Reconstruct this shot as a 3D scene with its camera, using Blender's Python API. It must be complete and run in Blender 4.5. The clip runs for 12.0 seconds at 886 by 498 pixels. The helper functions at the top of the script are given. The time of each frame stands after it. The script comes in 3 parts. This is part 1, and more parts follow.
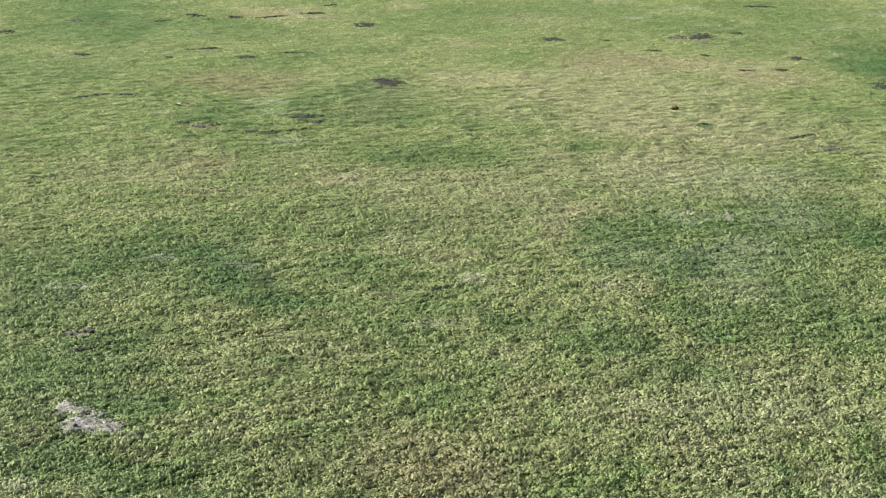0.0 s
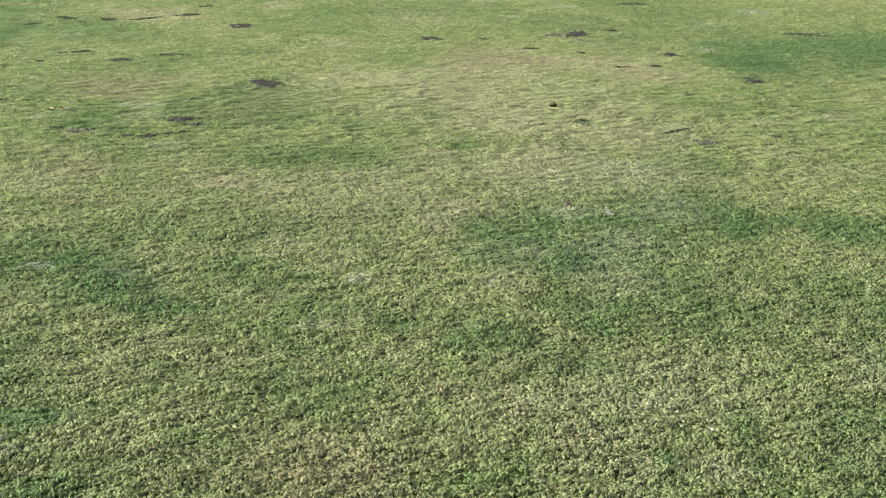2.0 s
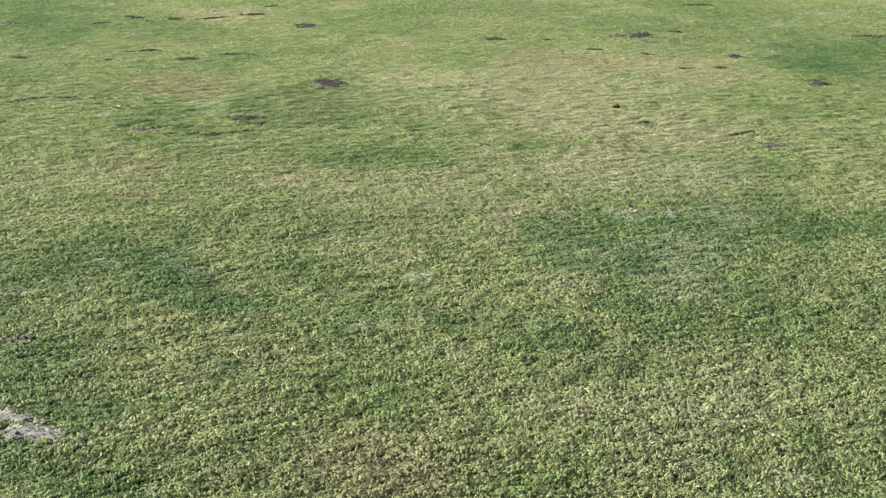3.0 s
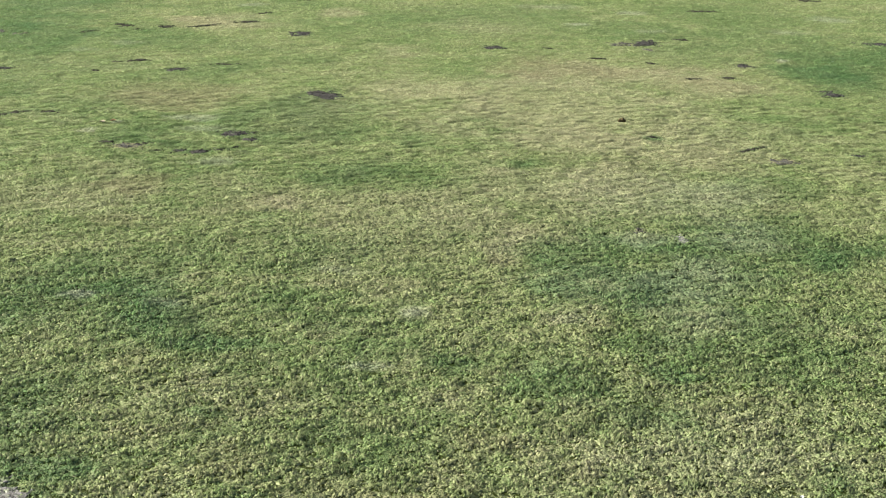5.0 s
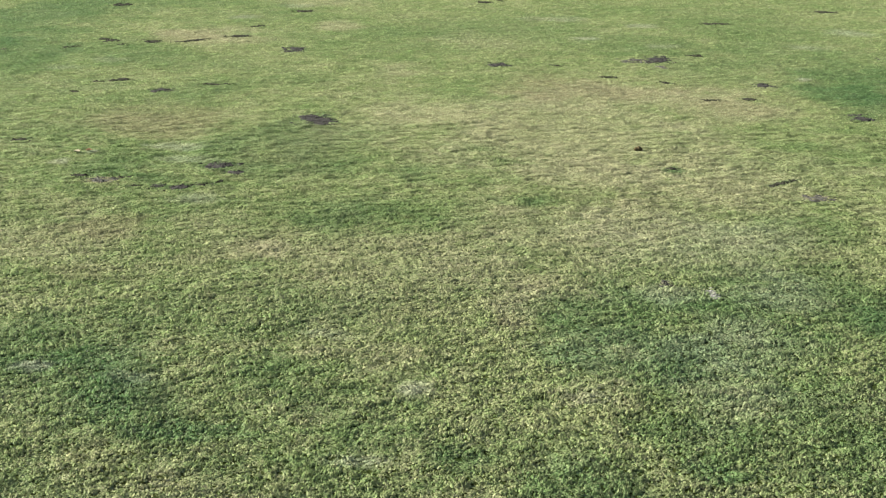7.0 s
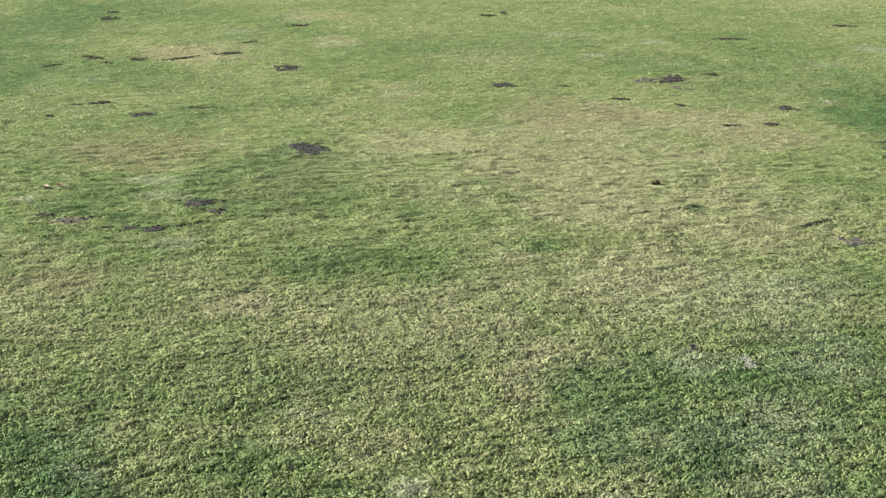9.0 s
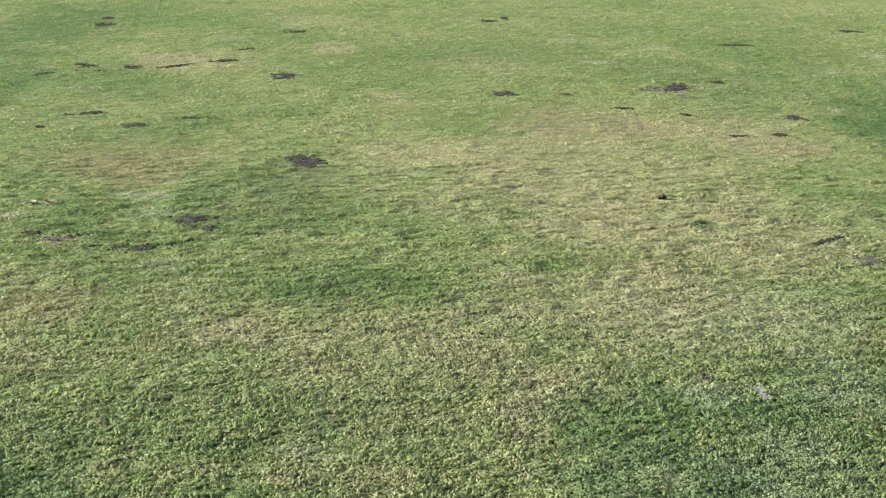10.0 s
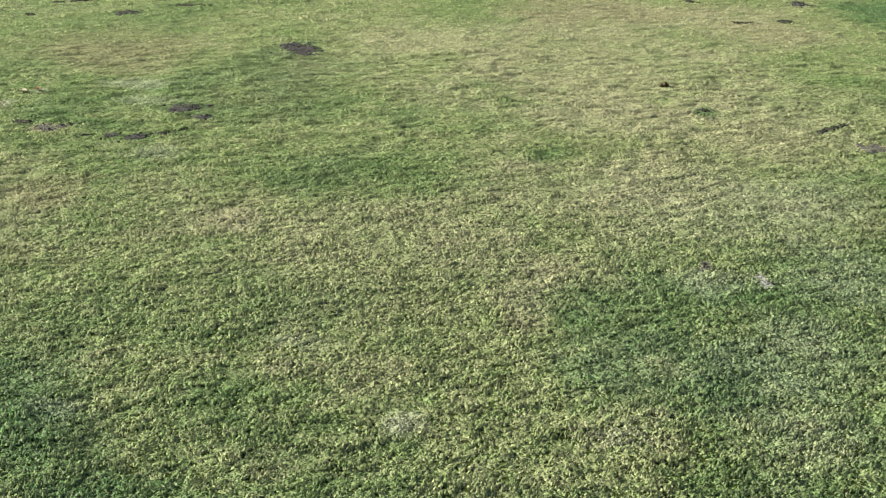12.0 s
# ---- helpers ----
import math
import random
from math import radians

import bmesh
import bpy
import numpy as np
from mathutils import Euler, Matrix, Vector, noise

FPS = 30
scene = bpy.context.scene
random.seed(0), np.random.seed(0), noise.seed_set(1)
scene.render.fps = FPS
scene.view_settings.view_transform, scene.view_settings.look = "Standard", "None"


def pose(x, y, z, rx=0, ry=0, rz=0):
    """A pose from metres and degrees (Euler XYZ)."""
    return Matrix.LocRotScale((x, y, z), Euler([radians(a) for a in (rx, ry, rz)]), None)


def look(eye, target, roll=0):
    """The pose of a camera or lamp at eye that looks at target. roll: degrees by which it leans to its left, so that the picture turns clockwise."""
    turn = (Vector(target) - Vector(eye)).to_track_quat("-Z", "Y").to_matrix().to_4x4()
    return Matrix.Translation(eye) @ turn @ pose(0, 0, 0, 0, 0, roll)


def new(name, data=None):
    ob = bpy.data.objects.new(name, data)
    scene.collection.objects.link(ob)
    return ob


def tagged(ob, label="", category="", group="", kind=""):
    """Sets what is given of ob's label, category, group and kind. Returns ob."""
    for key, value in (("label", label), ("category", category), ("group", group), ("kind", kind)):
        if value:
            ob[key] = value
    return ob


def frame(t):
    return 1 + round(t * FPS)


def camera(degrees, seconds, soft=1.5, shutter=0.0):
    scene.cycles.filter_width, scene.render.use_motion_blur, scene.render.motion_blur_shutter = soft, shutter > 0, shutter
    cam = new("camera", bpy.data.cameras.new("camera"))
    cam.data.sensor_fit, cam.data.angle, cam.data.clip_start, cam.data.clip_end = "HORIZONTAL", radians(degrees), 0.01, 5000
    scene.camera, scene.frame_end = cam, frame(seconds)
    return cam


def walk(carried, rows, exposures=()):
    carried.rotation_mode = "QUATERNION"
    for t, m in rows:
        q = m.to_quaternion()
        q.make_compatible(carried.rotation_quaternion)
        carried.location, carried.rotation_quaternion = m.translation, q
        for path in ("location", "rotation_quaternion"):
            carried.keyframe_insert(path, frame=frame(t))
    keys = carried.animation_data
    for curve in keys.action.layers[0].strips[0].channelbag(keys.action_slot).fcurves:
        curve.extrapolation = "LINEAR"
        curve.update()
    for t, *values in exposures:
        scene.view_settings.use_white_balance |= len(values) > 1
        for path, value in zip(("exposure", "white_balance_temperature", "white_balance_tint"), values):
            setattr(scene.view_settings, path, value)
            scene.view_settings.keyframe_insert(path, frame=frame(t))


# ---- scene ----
cam = camera(36.6, 12.0, soft=1.2)
PATH = [
    (0, (2.033, -25.633, 7.123), (0.857, -16.153, 4.167), 0.75),
    (0.1, (2.038, -25.631, 7.122), (0.880, -16.148, 4.167), 0.76),
    (0.2, (2.044, -25.627, 7.122), (0.919, -16.140, 4.168), 0.77),
    (0.3, (2.049, -25.624, 7.121), (0.969, -16.131, 4.169), 0.79),
    (0.4, (2.056, -25.621, 7.121), (1.042, -16.120, 4.169), 0.80),
    (0.5, (2.061, -25.618, 7.120), (1.161, -16.106, 4.170), 0.81),
    (0.6, (2.054, -25.616, 7.119), (1.302, -16.090, 4.171), 0.84),
    (0.7, (2.047, -25.615, 7.119), (1.488, -16.076, 4.172), 0.88),
    (0.8, (2.042, -25.613, 7.120), (1.695, -16.064, 4.172), 0.91),
    (0.9, (2.035, -25.612, 7.119), (1.833, -16.058, 4.173), 0.94),
    (1, (2.028, -25.610, 7.119), (1.882, -16.054, 4.174), 0.97),
    (1.1, (2.027, -25.611, 7.121), (1.885, -16.056, 4.175), 0.97),
    (1.3, (2.023, -25.614, 7.125), (1.889, -16.059, 4.180), 0.96),
    (1.5, (2.020, -25.617, 7.130), (1.895, -16.062, 4.184), 0.96),
    (1.7, (2.019, -25.617, 7.123), (1.865, -16.062, 4.178), 0.93),
    (1.9, (2.017, -25.616, 7.117), (1.745, -16.064, 4.172), 0.90),
    (2, (2.016, -25.616, 7.114), (1.710, -16.065, 4.168), 0.89),
    (2.1, (2.015, -25.619, 7.113), (1.695, -16.068, 4.168), 0.87),
    (2.2, (2.012, -25.622, 7.113), (1.684, -16.072, 4.167), 0.85),
    (2.3, (2.011, -25.626, 7.113), (1.628, -16.077, 4.166), 0.83),
    (2.4, (2.009, -25.630, 7.113), (1.426, -16.092, 4.165), 0.81),
    (2.5, (2.007, -25.633, 7.113), (1.311, -16.103, 4.164), 0.79),
    (3, (2.029, -25.629, 7.124), (1.266, -16.105, 4.173), 0.71),
    (5, (1.914, -24.092, 7.153), (1.157, -14.563, 4.214), 0.69),
    (5.5, (1.861, -23.483, 7.200), (1.102, -13.956, 4.255), 0.74),
    (6, (1.769, -22.794, 7.224), (1.011, -13.266, 4.285), 0.71),
    (6.5, (1.685, -22.069, 7.234), (0.930, -12.538, 4.303), 0.68),
    (7, (1.616, -21.334, 7.260), (0.862, -11.802, 4.334), 0.67),
    (9, (1.431, -18.599, 7.317), (0.657, -9.058, 4.424), 0.61),
    (9.5, (1.387, -18.016, 7.356), (0.609, -8.474, 4.468), 0.56),
    (10, (1.365, -17.637, 7.381), (0.587, -8.094, 4.498), 0.56),
    (10.5, (1.338, -17.477, 7.323), (0.566, -7.981, 4.288), 0.52),
    (10.7, (1.337, -17.435, 7.306), (0.571, -7.985, 4.124), 0.52),
    (11, (1.337, -17.386, 7.293), (0.577, -7.997, 3.936), 0.53),
    (11.2, (1.340, -17.363, 7.277), (0.585, -8.009, 3.822), 0.51),
    (11.5, (1.354, -17.346, 7.244), (0.604, -8.038, 3.668), 0.49),
    (12, (1.373, -17.342, 7.216), (0.626, -8.058, 3.576), 0.50),
]
walk(cam, [(t, look(eye, target, roll)) for t, eye, target, roll in PATH])

# ---- light: low morning sun over a clear sky ----
SUN_HEIGHT, SUN_FROM = radians(27), radians(170)  # from is the way to the sun, counted from +x towards +y
world = bpy.data.worlds.new("sky")
scene.world = world
world.use_nodes = True
sky = world.node_tree.nodes.new("ShaderNodeTexSky")
sky.sky_type, sky.sun_disc = "NISHITA", False
sky.air_density, sky.dust_density, sky.ozone_density = 0.8, 2.5, 0.5
sky.sun_elevation, sky.sun_rotation = SUN_HEIGHT, radians(90) - SUN_FROM
world.node_tree.links.new(sky.outputs[0], world.node_tree.nodes["Background"].inputs[0])
world.node_tree.nodes["Background"].inputs[1].default_value = 0.045
sun = new("sun", bpy.data.lights.new("sun", "SUN"))
sun.data.energy, sun.data.angle, sun.data.color = 5.0, radians(0.5), (1.0, 0.93, 0.80)
to_sun = Vector((math.cos(SUN_HEIGHT) * math.cos(SUN_FROM), math.cos(SUN_HEIGHT) * math.sin(SUN_FROM), math.sin(SUN_HEIGHT)))
sun.matrix_world = look(to_sun * 100, (0, 0, 0))
scene.view_settings.exposure = 1.92


# ---- noise and the state of the turf ----
def lattice(ix, iy, seed):
    """A value between -1 and 1 for each whole pair of numbers."""
    h = (ix * 374761393 + iy * 668265263 + seed * 974634777) & 0x7FFFFFFF
    h = ((h ^ (h >> 13)) * 1274126177) & 0x7FFFFFFF
    return ((h ^ (h >> 16)) & 0xFFFF) / 32767.5 - 1.0


def smooth_noise(x, y, size, seed):
    u, v = np.asarray(x) / size, np.asarray(y) / size
    iu, iv = np.floor(u).astype(np.int64), np.floor(v).astype(np.int64)
    fu, fv = u - iu, v - iv
    fu, fv = fu * fu * (3 - 2 * fu), fv * fv * (3 - 2 * fv)
    low = lattice(iu, iv, seed) * (1 - fu) + lattice(iu + 1, iv, seed) * fu
    high = lattice(iu, iv + 1, seed) * (1 - fu) + lattice(iu + 1, iv + 1, seed) * fu
    return low * (1 - fv) + high * fv


def rough_noise(x, y, size, seed, octaves=3):
    total, gain = 0.0, 1.0
    for n in range(octaves):
        total = total + gain * smooth_noise(x, y, size / 2**n, seed + 17 * n)
        gain *= 0.55
    return total / 1.5


def gap_shade(y):
    """Shade put into the ground colour: 1 where every tuft stands on its own, 0 where the blades close to one sheet."""
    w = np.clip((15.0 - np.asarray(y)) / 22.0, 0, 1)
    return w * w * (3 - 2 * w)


def soil_height(x, y):
    """The lie of the ground: almost level, gently uneven."""
    return -0.035 + 0.025 * rough_noise(x, y, 2.6, 3, 2) + 0.017 * rough_noise(x, y * 1.3, 0.34, 9, 2)


def sown(x, y):
    """1 on the part of the lawn with dense turf, falling to 0 over a metre and a half at its edge."""
    left, right = -5.9 - (y + 12.4) * 0.44, 8.0 + (y + 12.4) * 0.325
    return np.clip(np.minimum(np.minimum(x - left, right - x), y + 13.6) / 1.5, 0, 1)


def step(v, a, b):
    w = np.clip((v - a) / (b - a), 0, 1)
    return w * w * (3 - 2 * w)


TURF = []      # areas of dry, brown, pale and lush grass
HOLLOWS = []   # bare hollows in the turf


def turf(state, x, y, rx, ry, strength):
    TURF.append((state, x, y, rx, ry, strength))


def hollow(state, x, y, rx, ry, turn, strength):
    HOLLOWS.append((state, x, y, rx, ry, radians(turn), strength))


turf("lush", -20.20, 38.97, 4.70, 9.22, 0.20)
turf("lush", -16.19, 42.47, 5.08, 4.19, 0.25)
turf("lush", -4.41, 30.77, 5.12, 5.44, 0.12)
turf("lush", -17.20, 27.52, 1.74, 4.88, 0.30)
turf("lush", -9.56, 16.47, 2.39, 2.16, 0.15)
turf("lush", -6.45, 9.55, 0.97, 1.42, 0.20)
turf("lush", -19.96, 35.74, 3.09, 9.84, 0.50)
turf("lush", -13.62, 25.33, 2.22, 3.33, 0.25)
turf("lush", -15.37, 21.97, 1.03, 3.82, 0.30)
turf("lush", 7.99, 27.24, 1.72, 3.48, 0.12)
turf("lush", 7.02, 23.83, 2.13, 2.51, 0.25)
turf("lush", 4.75, 29.28, 2.40, 2.55, 0.30)
turf("lush", -0.33, 32.56, 4.25, 4.36, 0.20)
turf("lush", -11.17, 35.47, 2.71, 3.30, 0.15)
turf("lush", -10.61, 22.87, 2.81, 1.99, 0.20)
turf("lush", -6.63, 20.96, 1.51, 1.80, 0.20)
turf("dry", -11.82, 28.94, 2.50, 2.32, 0.60)
turf("brown", -12.30, 28.80, 1.60, 1.54, 0.35)
turf("dry", -7.03, 32.72, 0.86, 1.49, 0.55)
turf("dry", -3.43, 22.50, 0.87, 1.35, 0.45)
turf("dry", -9.19, 41.24, 2.25, 1.60, 0.35)
turf("dry", -1.41, 29.37, 2.41, 2.07, 0.30)
turf("pale", -11.50, 34.89, 0.67, 0.65, 0.50)
turf("pale", 2.81, 30.70, 0.58, 0.54, 0.60)
turf("pale", 5.32, 34.86, 0.67, 0.63, 0.50)
turf("pale", 5.71, 29.05, 0.60, 0.51, 0.35)
turf("pale", 13.32, 33.95, 0.88, 0.91, 0.50)
turf("pale", 11.27, 29.85, 0.81, 0.65, 0.35)
turf("pale", 9.75, 22.36, 0.24, 0.37, 0.70)
turf("pale", 1.80, 36.43, 1.38, 0.84, 0.35)
turf("pale", -9.79, 39.12, 0.97, 0.75, 0.35)
turf("brown", -8.66, 13.51, 2.06, 2.13, 0.62)
turf("brown", -9.77, 14.27, 1.27, 1.60, 0.20)
turf("lush", -4.97, 11.39, 1.41, 2.38, 0.45)
turf("lush", 9.95, 31.28, 3.62, 9.29, 0.20)
turf("lush", -3.58, 9.42, 1.08, 1.40, 0.25)
turf("brown", -4.75, 10.92, 1.39, 2.56, 0.25)
turf("lush", -8.77, 18.06, 1.40, 1.57, 0.30)
turf("lush", -12.44, 18.39, 1.42, 1.45, 0.20)
turf("lush", -8.30, 8.38, 1.05, 1.32, 0.35)
turf("lush", -10.71, 11.77, 1.05, 2.20, 0.15)
turf("lush", -7.07, 7.16, 0.67, 0.48, 0.35)
turf("pale", -7.54, 10.26, 0.56, 0.45, 0.50)
turf("pale", -7.02, 8.94, 0.72, 0.37, 0.35)
turf("pale", -9.72, 8.33, 0.26, 0.31, 0.55)
turf("pale", -13.36, 22.92, 0.70, 0.60, 0.30)
turf("pale", -14.37, 21.25, 0.68, 0.46, 0.30)
turf("pale", -9.34, 9.38, 0.17, 0.28, 0.70)
turf("brown", -6.86, 3.10, 0.77, 0.73, 0.45)
turf("dry", -7.88, 4.44, 0.91, 0.82, 0.20)
turf("pale", -5.74, 5.37, 0.52, 0.49, 0.40)
turf("dry", -3.48, 2.03, 0.64, 0.58, 0.50)
turf("lush", -2.62, 4.54, 0.81, 0.98, 0.35)
turf("lush", -4.87, 8.08, 0.69, 0.85, 0.25)
turf("dry", -4.88, 3.79, 0.88, 0.77, 0.20)
turf("dry", 2.01, 14.04, 4.46, 5.39, 0.42)
turf("dry", 3.61, 18.57, 3.12, 2.35, 0.45)
turf("brown", 3.03, 19.64, 2.57, 1.82, 0.50)
turf("brown", 7.23, 17.16, 1.65, 2.02, 0.35)
turf("dry", 6.79, 17.14, 2.10, 2.30, 0.50)
turf("dry", 5.16, 14.20, 0.83, 0.86, 0.40)
turf("brown", 1.10, 21.06, 1.17, 1.43, 0.30)
turf("dry", -0.18, 11.40, 1.40, 2.10, 0.30)
turf("dry", 2.64, 8.45, 2.19, 2.14, 0.42)
turf("dry", 1.71, 4.07, 1.65, 2.15, 0.45)
turf("dry", 0.27, 5.42, 0.93, 1.38, 0.25)
turf("dry", 3.51, 4.78, 1.20, 1.30, 0.40)
turf("dry", -1.42, 15.34, 1.87, 1.66, 0.30)
turf("dry", 6.11, 8.94, 1.97, 2.62, 0.28)
turf("dry", 5.13, 6.66, 1.18, 1.12, 0.30)
turf("brown", 3.62, 6.28, 0.75, 0.73, 0.20)
turf("lush", 1.29, 6.11, 0.45, 0.51, 0.36)
turf("lush", 4.54, 9.22, 0.24, 0.32, 0.60)
turf("lush", 0.09, 11.04, 0.63, 0.62, 0.25)
turf("lush", 5.93, 10.06, 1.09, 1.19, 0.08)
turf("lush", 7.86, 10.84, 1.12, 1.98, 0.10)
turf("lush", -1.39, 8.27, 0.58, 0.86, 0.20)
turf("lush", -3.06, 12.60, 0.80, 1.14, 0.15)
turf("dry", 3.10, 3.00, 1.39, 1.68, 0.25)
turf("dry", 1.70, -0.34, 0.64, 0.83, 0.30)
turf("dry", 5.02, 7.45, 2.21, 1.58, 0.20)
turf("pale", 4.51, 3.31, 2.05, 2.55, 0.18)
turf("lush", 6.80, 4.60, 0.79, 1.89, 0.22)
turf("lush", 5.96, 2.21, 0.98, 1.29, 0.19)
turf("pale", 5.24, 3.24, 1.12, 1.70, 0.22)
turf("pale", 5.85, 0.79, 0.75, 1.36, 0.25)
turf("lush", 5.08, 1.10, 1.02, 0.70, 0.19)
turf("brown", 5.38, 3.57, 0.48, 0.53, 0.30)
turf("brown", 6.50, 2.72, 0.37, 0.49, 0.25)
turf("lush", 3.25, -0.71, 1.56, 1.38, 0.28)
turf("lush", 2.15, -1.18, 0.54, 0.76, 0.31)
turf("lush", 2.77, -2.24, 1.08, 1.01, 0.25)
turf("lush", 5.01, -1.59, 1.03, 1.60, 0.28)
turf("lush", 3.92, -2.17, 0.43, 0.51, 0.25)
turf("lush", 4.57, -2.90, 0.41, 0.39, 0.31)
turf("pale", 3.74, 0.28, 0.66, 0.55, 0.35)
turf("pale", 4.61, -1.39, 0.60, 0.73, 0.25)
turf("dry", -0.90, 1.23, 1.89, 2.64, 0.28)
turf("dry", 0.84, 1.18, 1.03, 1.44, 0.25)
turf("pale", 2.77, -2.24, 1.44, 1.01, 0.15)
turf("pale", 4.66, -2.38, 1.14, 0.98, 0.20)
turf("dry", 1.79, 0.74, 0.76, 0.69, 0.30)
turf("dry", 1.15, -0.81, 0.39, 0.69, 0.45)
turf("brown", 1.28, -1.30, 0.31, 0.28, 0.30)
turf("dry", -0.32, 2.55, 0.83, 1.09, 0.20)
turf("lush", -4.74, -3.51, 0.82, 0.90, 0.50)
turf("lush", -4.44, -1.60, 0.92, 0.75, 0.20)
turf("lush", -1.74, 4.80, 0.51, 0.83, 0.20)
turf("lush", -1.77, -0.88, 1.10, 1.19, 0.18)
turf("lush", -3.21, -0.23, 0.98, 0.85, 0.15)
turf("pale", -1.67, -2.25, 0.44, 0.24, 0.35)
turf("dry", -1.68, -3.00, 0.42, 0.28, 0.40)
turf("brown", -6.29, 0.32, 0.51, 0.46, 0.30)
turf("dry", -0.39, -3.09, 0.83, 0.62, 0.20)
turf("pale", -4.05, -4.24, 0.40, 0.22, 0.30)
turf("lush", -5.14, -9.57, 1.33, 3.10, 0.20)
turf("lush", -7.14, -4.76, 1.34, 1.19, 0.35)
turf("lush", -6.55, -3.89, 0.79, 0.58, 0.35)
turf("pale", -5.64, -3.98, 0.30, 0.22, 0.65)
turf("pale", -6.61, -5.80, 0.41, 0.27, 0.45)
turf("lush", -6.75, -7.22, 1.03, 1.43, 0.45)
turf("lush", -3.24, -5.99, 0.63, 0.58, 0.22)
turf("pale", -0.66, -6.53, 0.48, 0.20, 0.50)
turf("pale", -0.12, -4.27, 0.25, 0.30, 0.55)
turf("lush", 2.70, -1.54, 1.37, 1.47, 0.25)
turf("lush", 3.60, -3.17, 0.49, 0.58, 0.55)
turf("lush", 2.29, -2.73, 0.61, 0.61, 0.25)
turf("lush", 4.14, -5.50, 0.98, 1.06, 0.35)
turf("lush", 3.74, -6.36, 0.43, 0.39, 0.45)
turf("lush", 2.05, -6.74, 0.76, 0.60, 0.40)
turf("lush", 0.66, -6.24, 0.44, 0.35, 0.50)
turf("lush", -0.28, -5.73, 1.08, 0.53, 0.20)
turf("lush", 6.74, 0.17, 0.89, 2.05, 0.35)
turf("lush", 7.02, -0.68, 0.43, 0.77, 0.50)
turf("lush", 5.46, -1.66, 0.83, 0.90, 0.20)
turf("lush", 5.53, -4.17, 1.03, 1.18, 0.30)
turf("brown", 0.42, -11.46, 1.32, 0.94, 0.72)
turf("brown", -1.77, -9.59, 0.67, 0.55, 0.40)
turf("dry", -1.98, -7.95, 1.22, 0.87, 0.20)
turf("brown", 1.09, -8.76, 0.46, 0.35, 0.30)
turf("dry", 0.60, -7.56, 0.49, 0.40, 0.30)
turf("brown", -0.56, -10.46, 0.78, 0.58, 0.30)
turf("brown", 1.78, -10.75, 0.62, 0.63, 0.25)
turf("dry", 2.48, -4.14, 0.57, 0.48, 0.40)
turf("dry", 2.89, -2.47, 0.41, 0.34, 0.30)
turf("lush", -5.18, -8.68, 0.95, 0.82, 0.35)
turf("lush", -5.16, -9.91, 0.82, 0.72, 0.25)
turf("lush", -3.74, -10.18, 0.66, 0.38, 0.50)
turf("lush", -4.48, -11.69, 0.81, 0.88, 0.35)
turf("lush", -3.20, -12.12, 0.78, 0.62, 0.35)
turf("brown", -4.82, -11.23, 0.21, 0.28, 0.40)
turf("pale", -4.47, -12.51, 0.26, 0.19, 0.55)
turf("pale", -2.45, -12.24, 0.16, 0.11, 0.40)
turf("lush", -2.36, -12.44, 0.25, 0.18, 0.45)
turf("brown", -3.26, -11.55, 0.40, 0.21, 0.35)
turf("pale", -3.63, -11.13, 0.28, 0.16, 0.35)
turf("lush", -1.26, -11.22, 0.61, 0.61, 0.20)
turf("lush", -0.72, -8.64, 0.47, 0.40, 0.25)
turf("lush", -2.38, -8.38, 0.32, 0.17, 0.45)
turf("pale", 3.50, -9.10, 1.19, 0.93, 0.15)
turf("pale", 5.03, -8.46, 0.92, 1.18, 0.12)
turf("pale", 3.89, -11.18, 0.79, 0.59, 0.16)
turf("lush", 4.32, -10.84, 0.22, 0.21, 0.60)
turf("lush", 5.41, -10.14, 0.28, 1.14, 0.35)
turf("lush", 3.03, -7.59, 1.05, 0.87, 0.30)
turf("lush", 3.50, -7.76, 0.48, 0.43, 0.35)
turf("lush", 5.79, -5.99, 0.69, 1.00, 0.30)
turf("dry", 2.24, -9.31, 0.67, 0.73, 0.30)
turf("dry", 3.29, -10.21, 0.56, 0.49, 0.30)
turf("pale", 4.98, -11.17, 0.46, 0.36, 0.22)
turf("dry", -4.43, -3.01, 0.61, 0.48, 0.30)
turf("dry", -8.38, 2.02, 1.48, 1.49, 0.25)
turf("brown", -7.39, 2.15, 0.99, 1.00, 0.15)
turf("dry", -3.50, 2.34, 1.48, 1.25, 0.25)
turf("lush", -15.51, 14.59, 2.08, 4.02, 0.25)
turf("lush", -18.22, 23.12, 3.12, 4.35, 0.30)
turf("lush", 10.86, 19.53, 1.56, 2.89, 0.55)
turf("lush", 13.96, 23.53, 4.23, 4.51, 0.38)
turf("lush", 16.59, 22.65, 2.92, 5.15, 0.38)
turf("lush", 10.78, 22.98, 1.67, 3.46, 0.22)
turf("lush", 12.35, 18.12, 1.90, 1.82, 0.30)
turf("lush", 9.13, -0.38, 1.23, 1.21, 0.50)
turf("lush", 7.76, -0.11, 0.68, 0.83, 0.30)
turf("lush", 8.09, -5.19, 1.08, 3.24, 0.25)
turf("lush", 6.71, -10.46, 0.91, 1.45, 0.30)
turf("pale", 7.58, -7.75, 0.49, 0.87, 0.25)
turf("pale", 11.45, 10.57, 0.47, 0.79, 0.35)
turf("brown", 13.72, 13.76, 1.20, 1.49, 0.30)
turf("lush", -4.06, -5.11, 0.84, 0.94, 0.60)
turf("lush", -2.82, -5.91, 0.97, 0.31, 0.50)
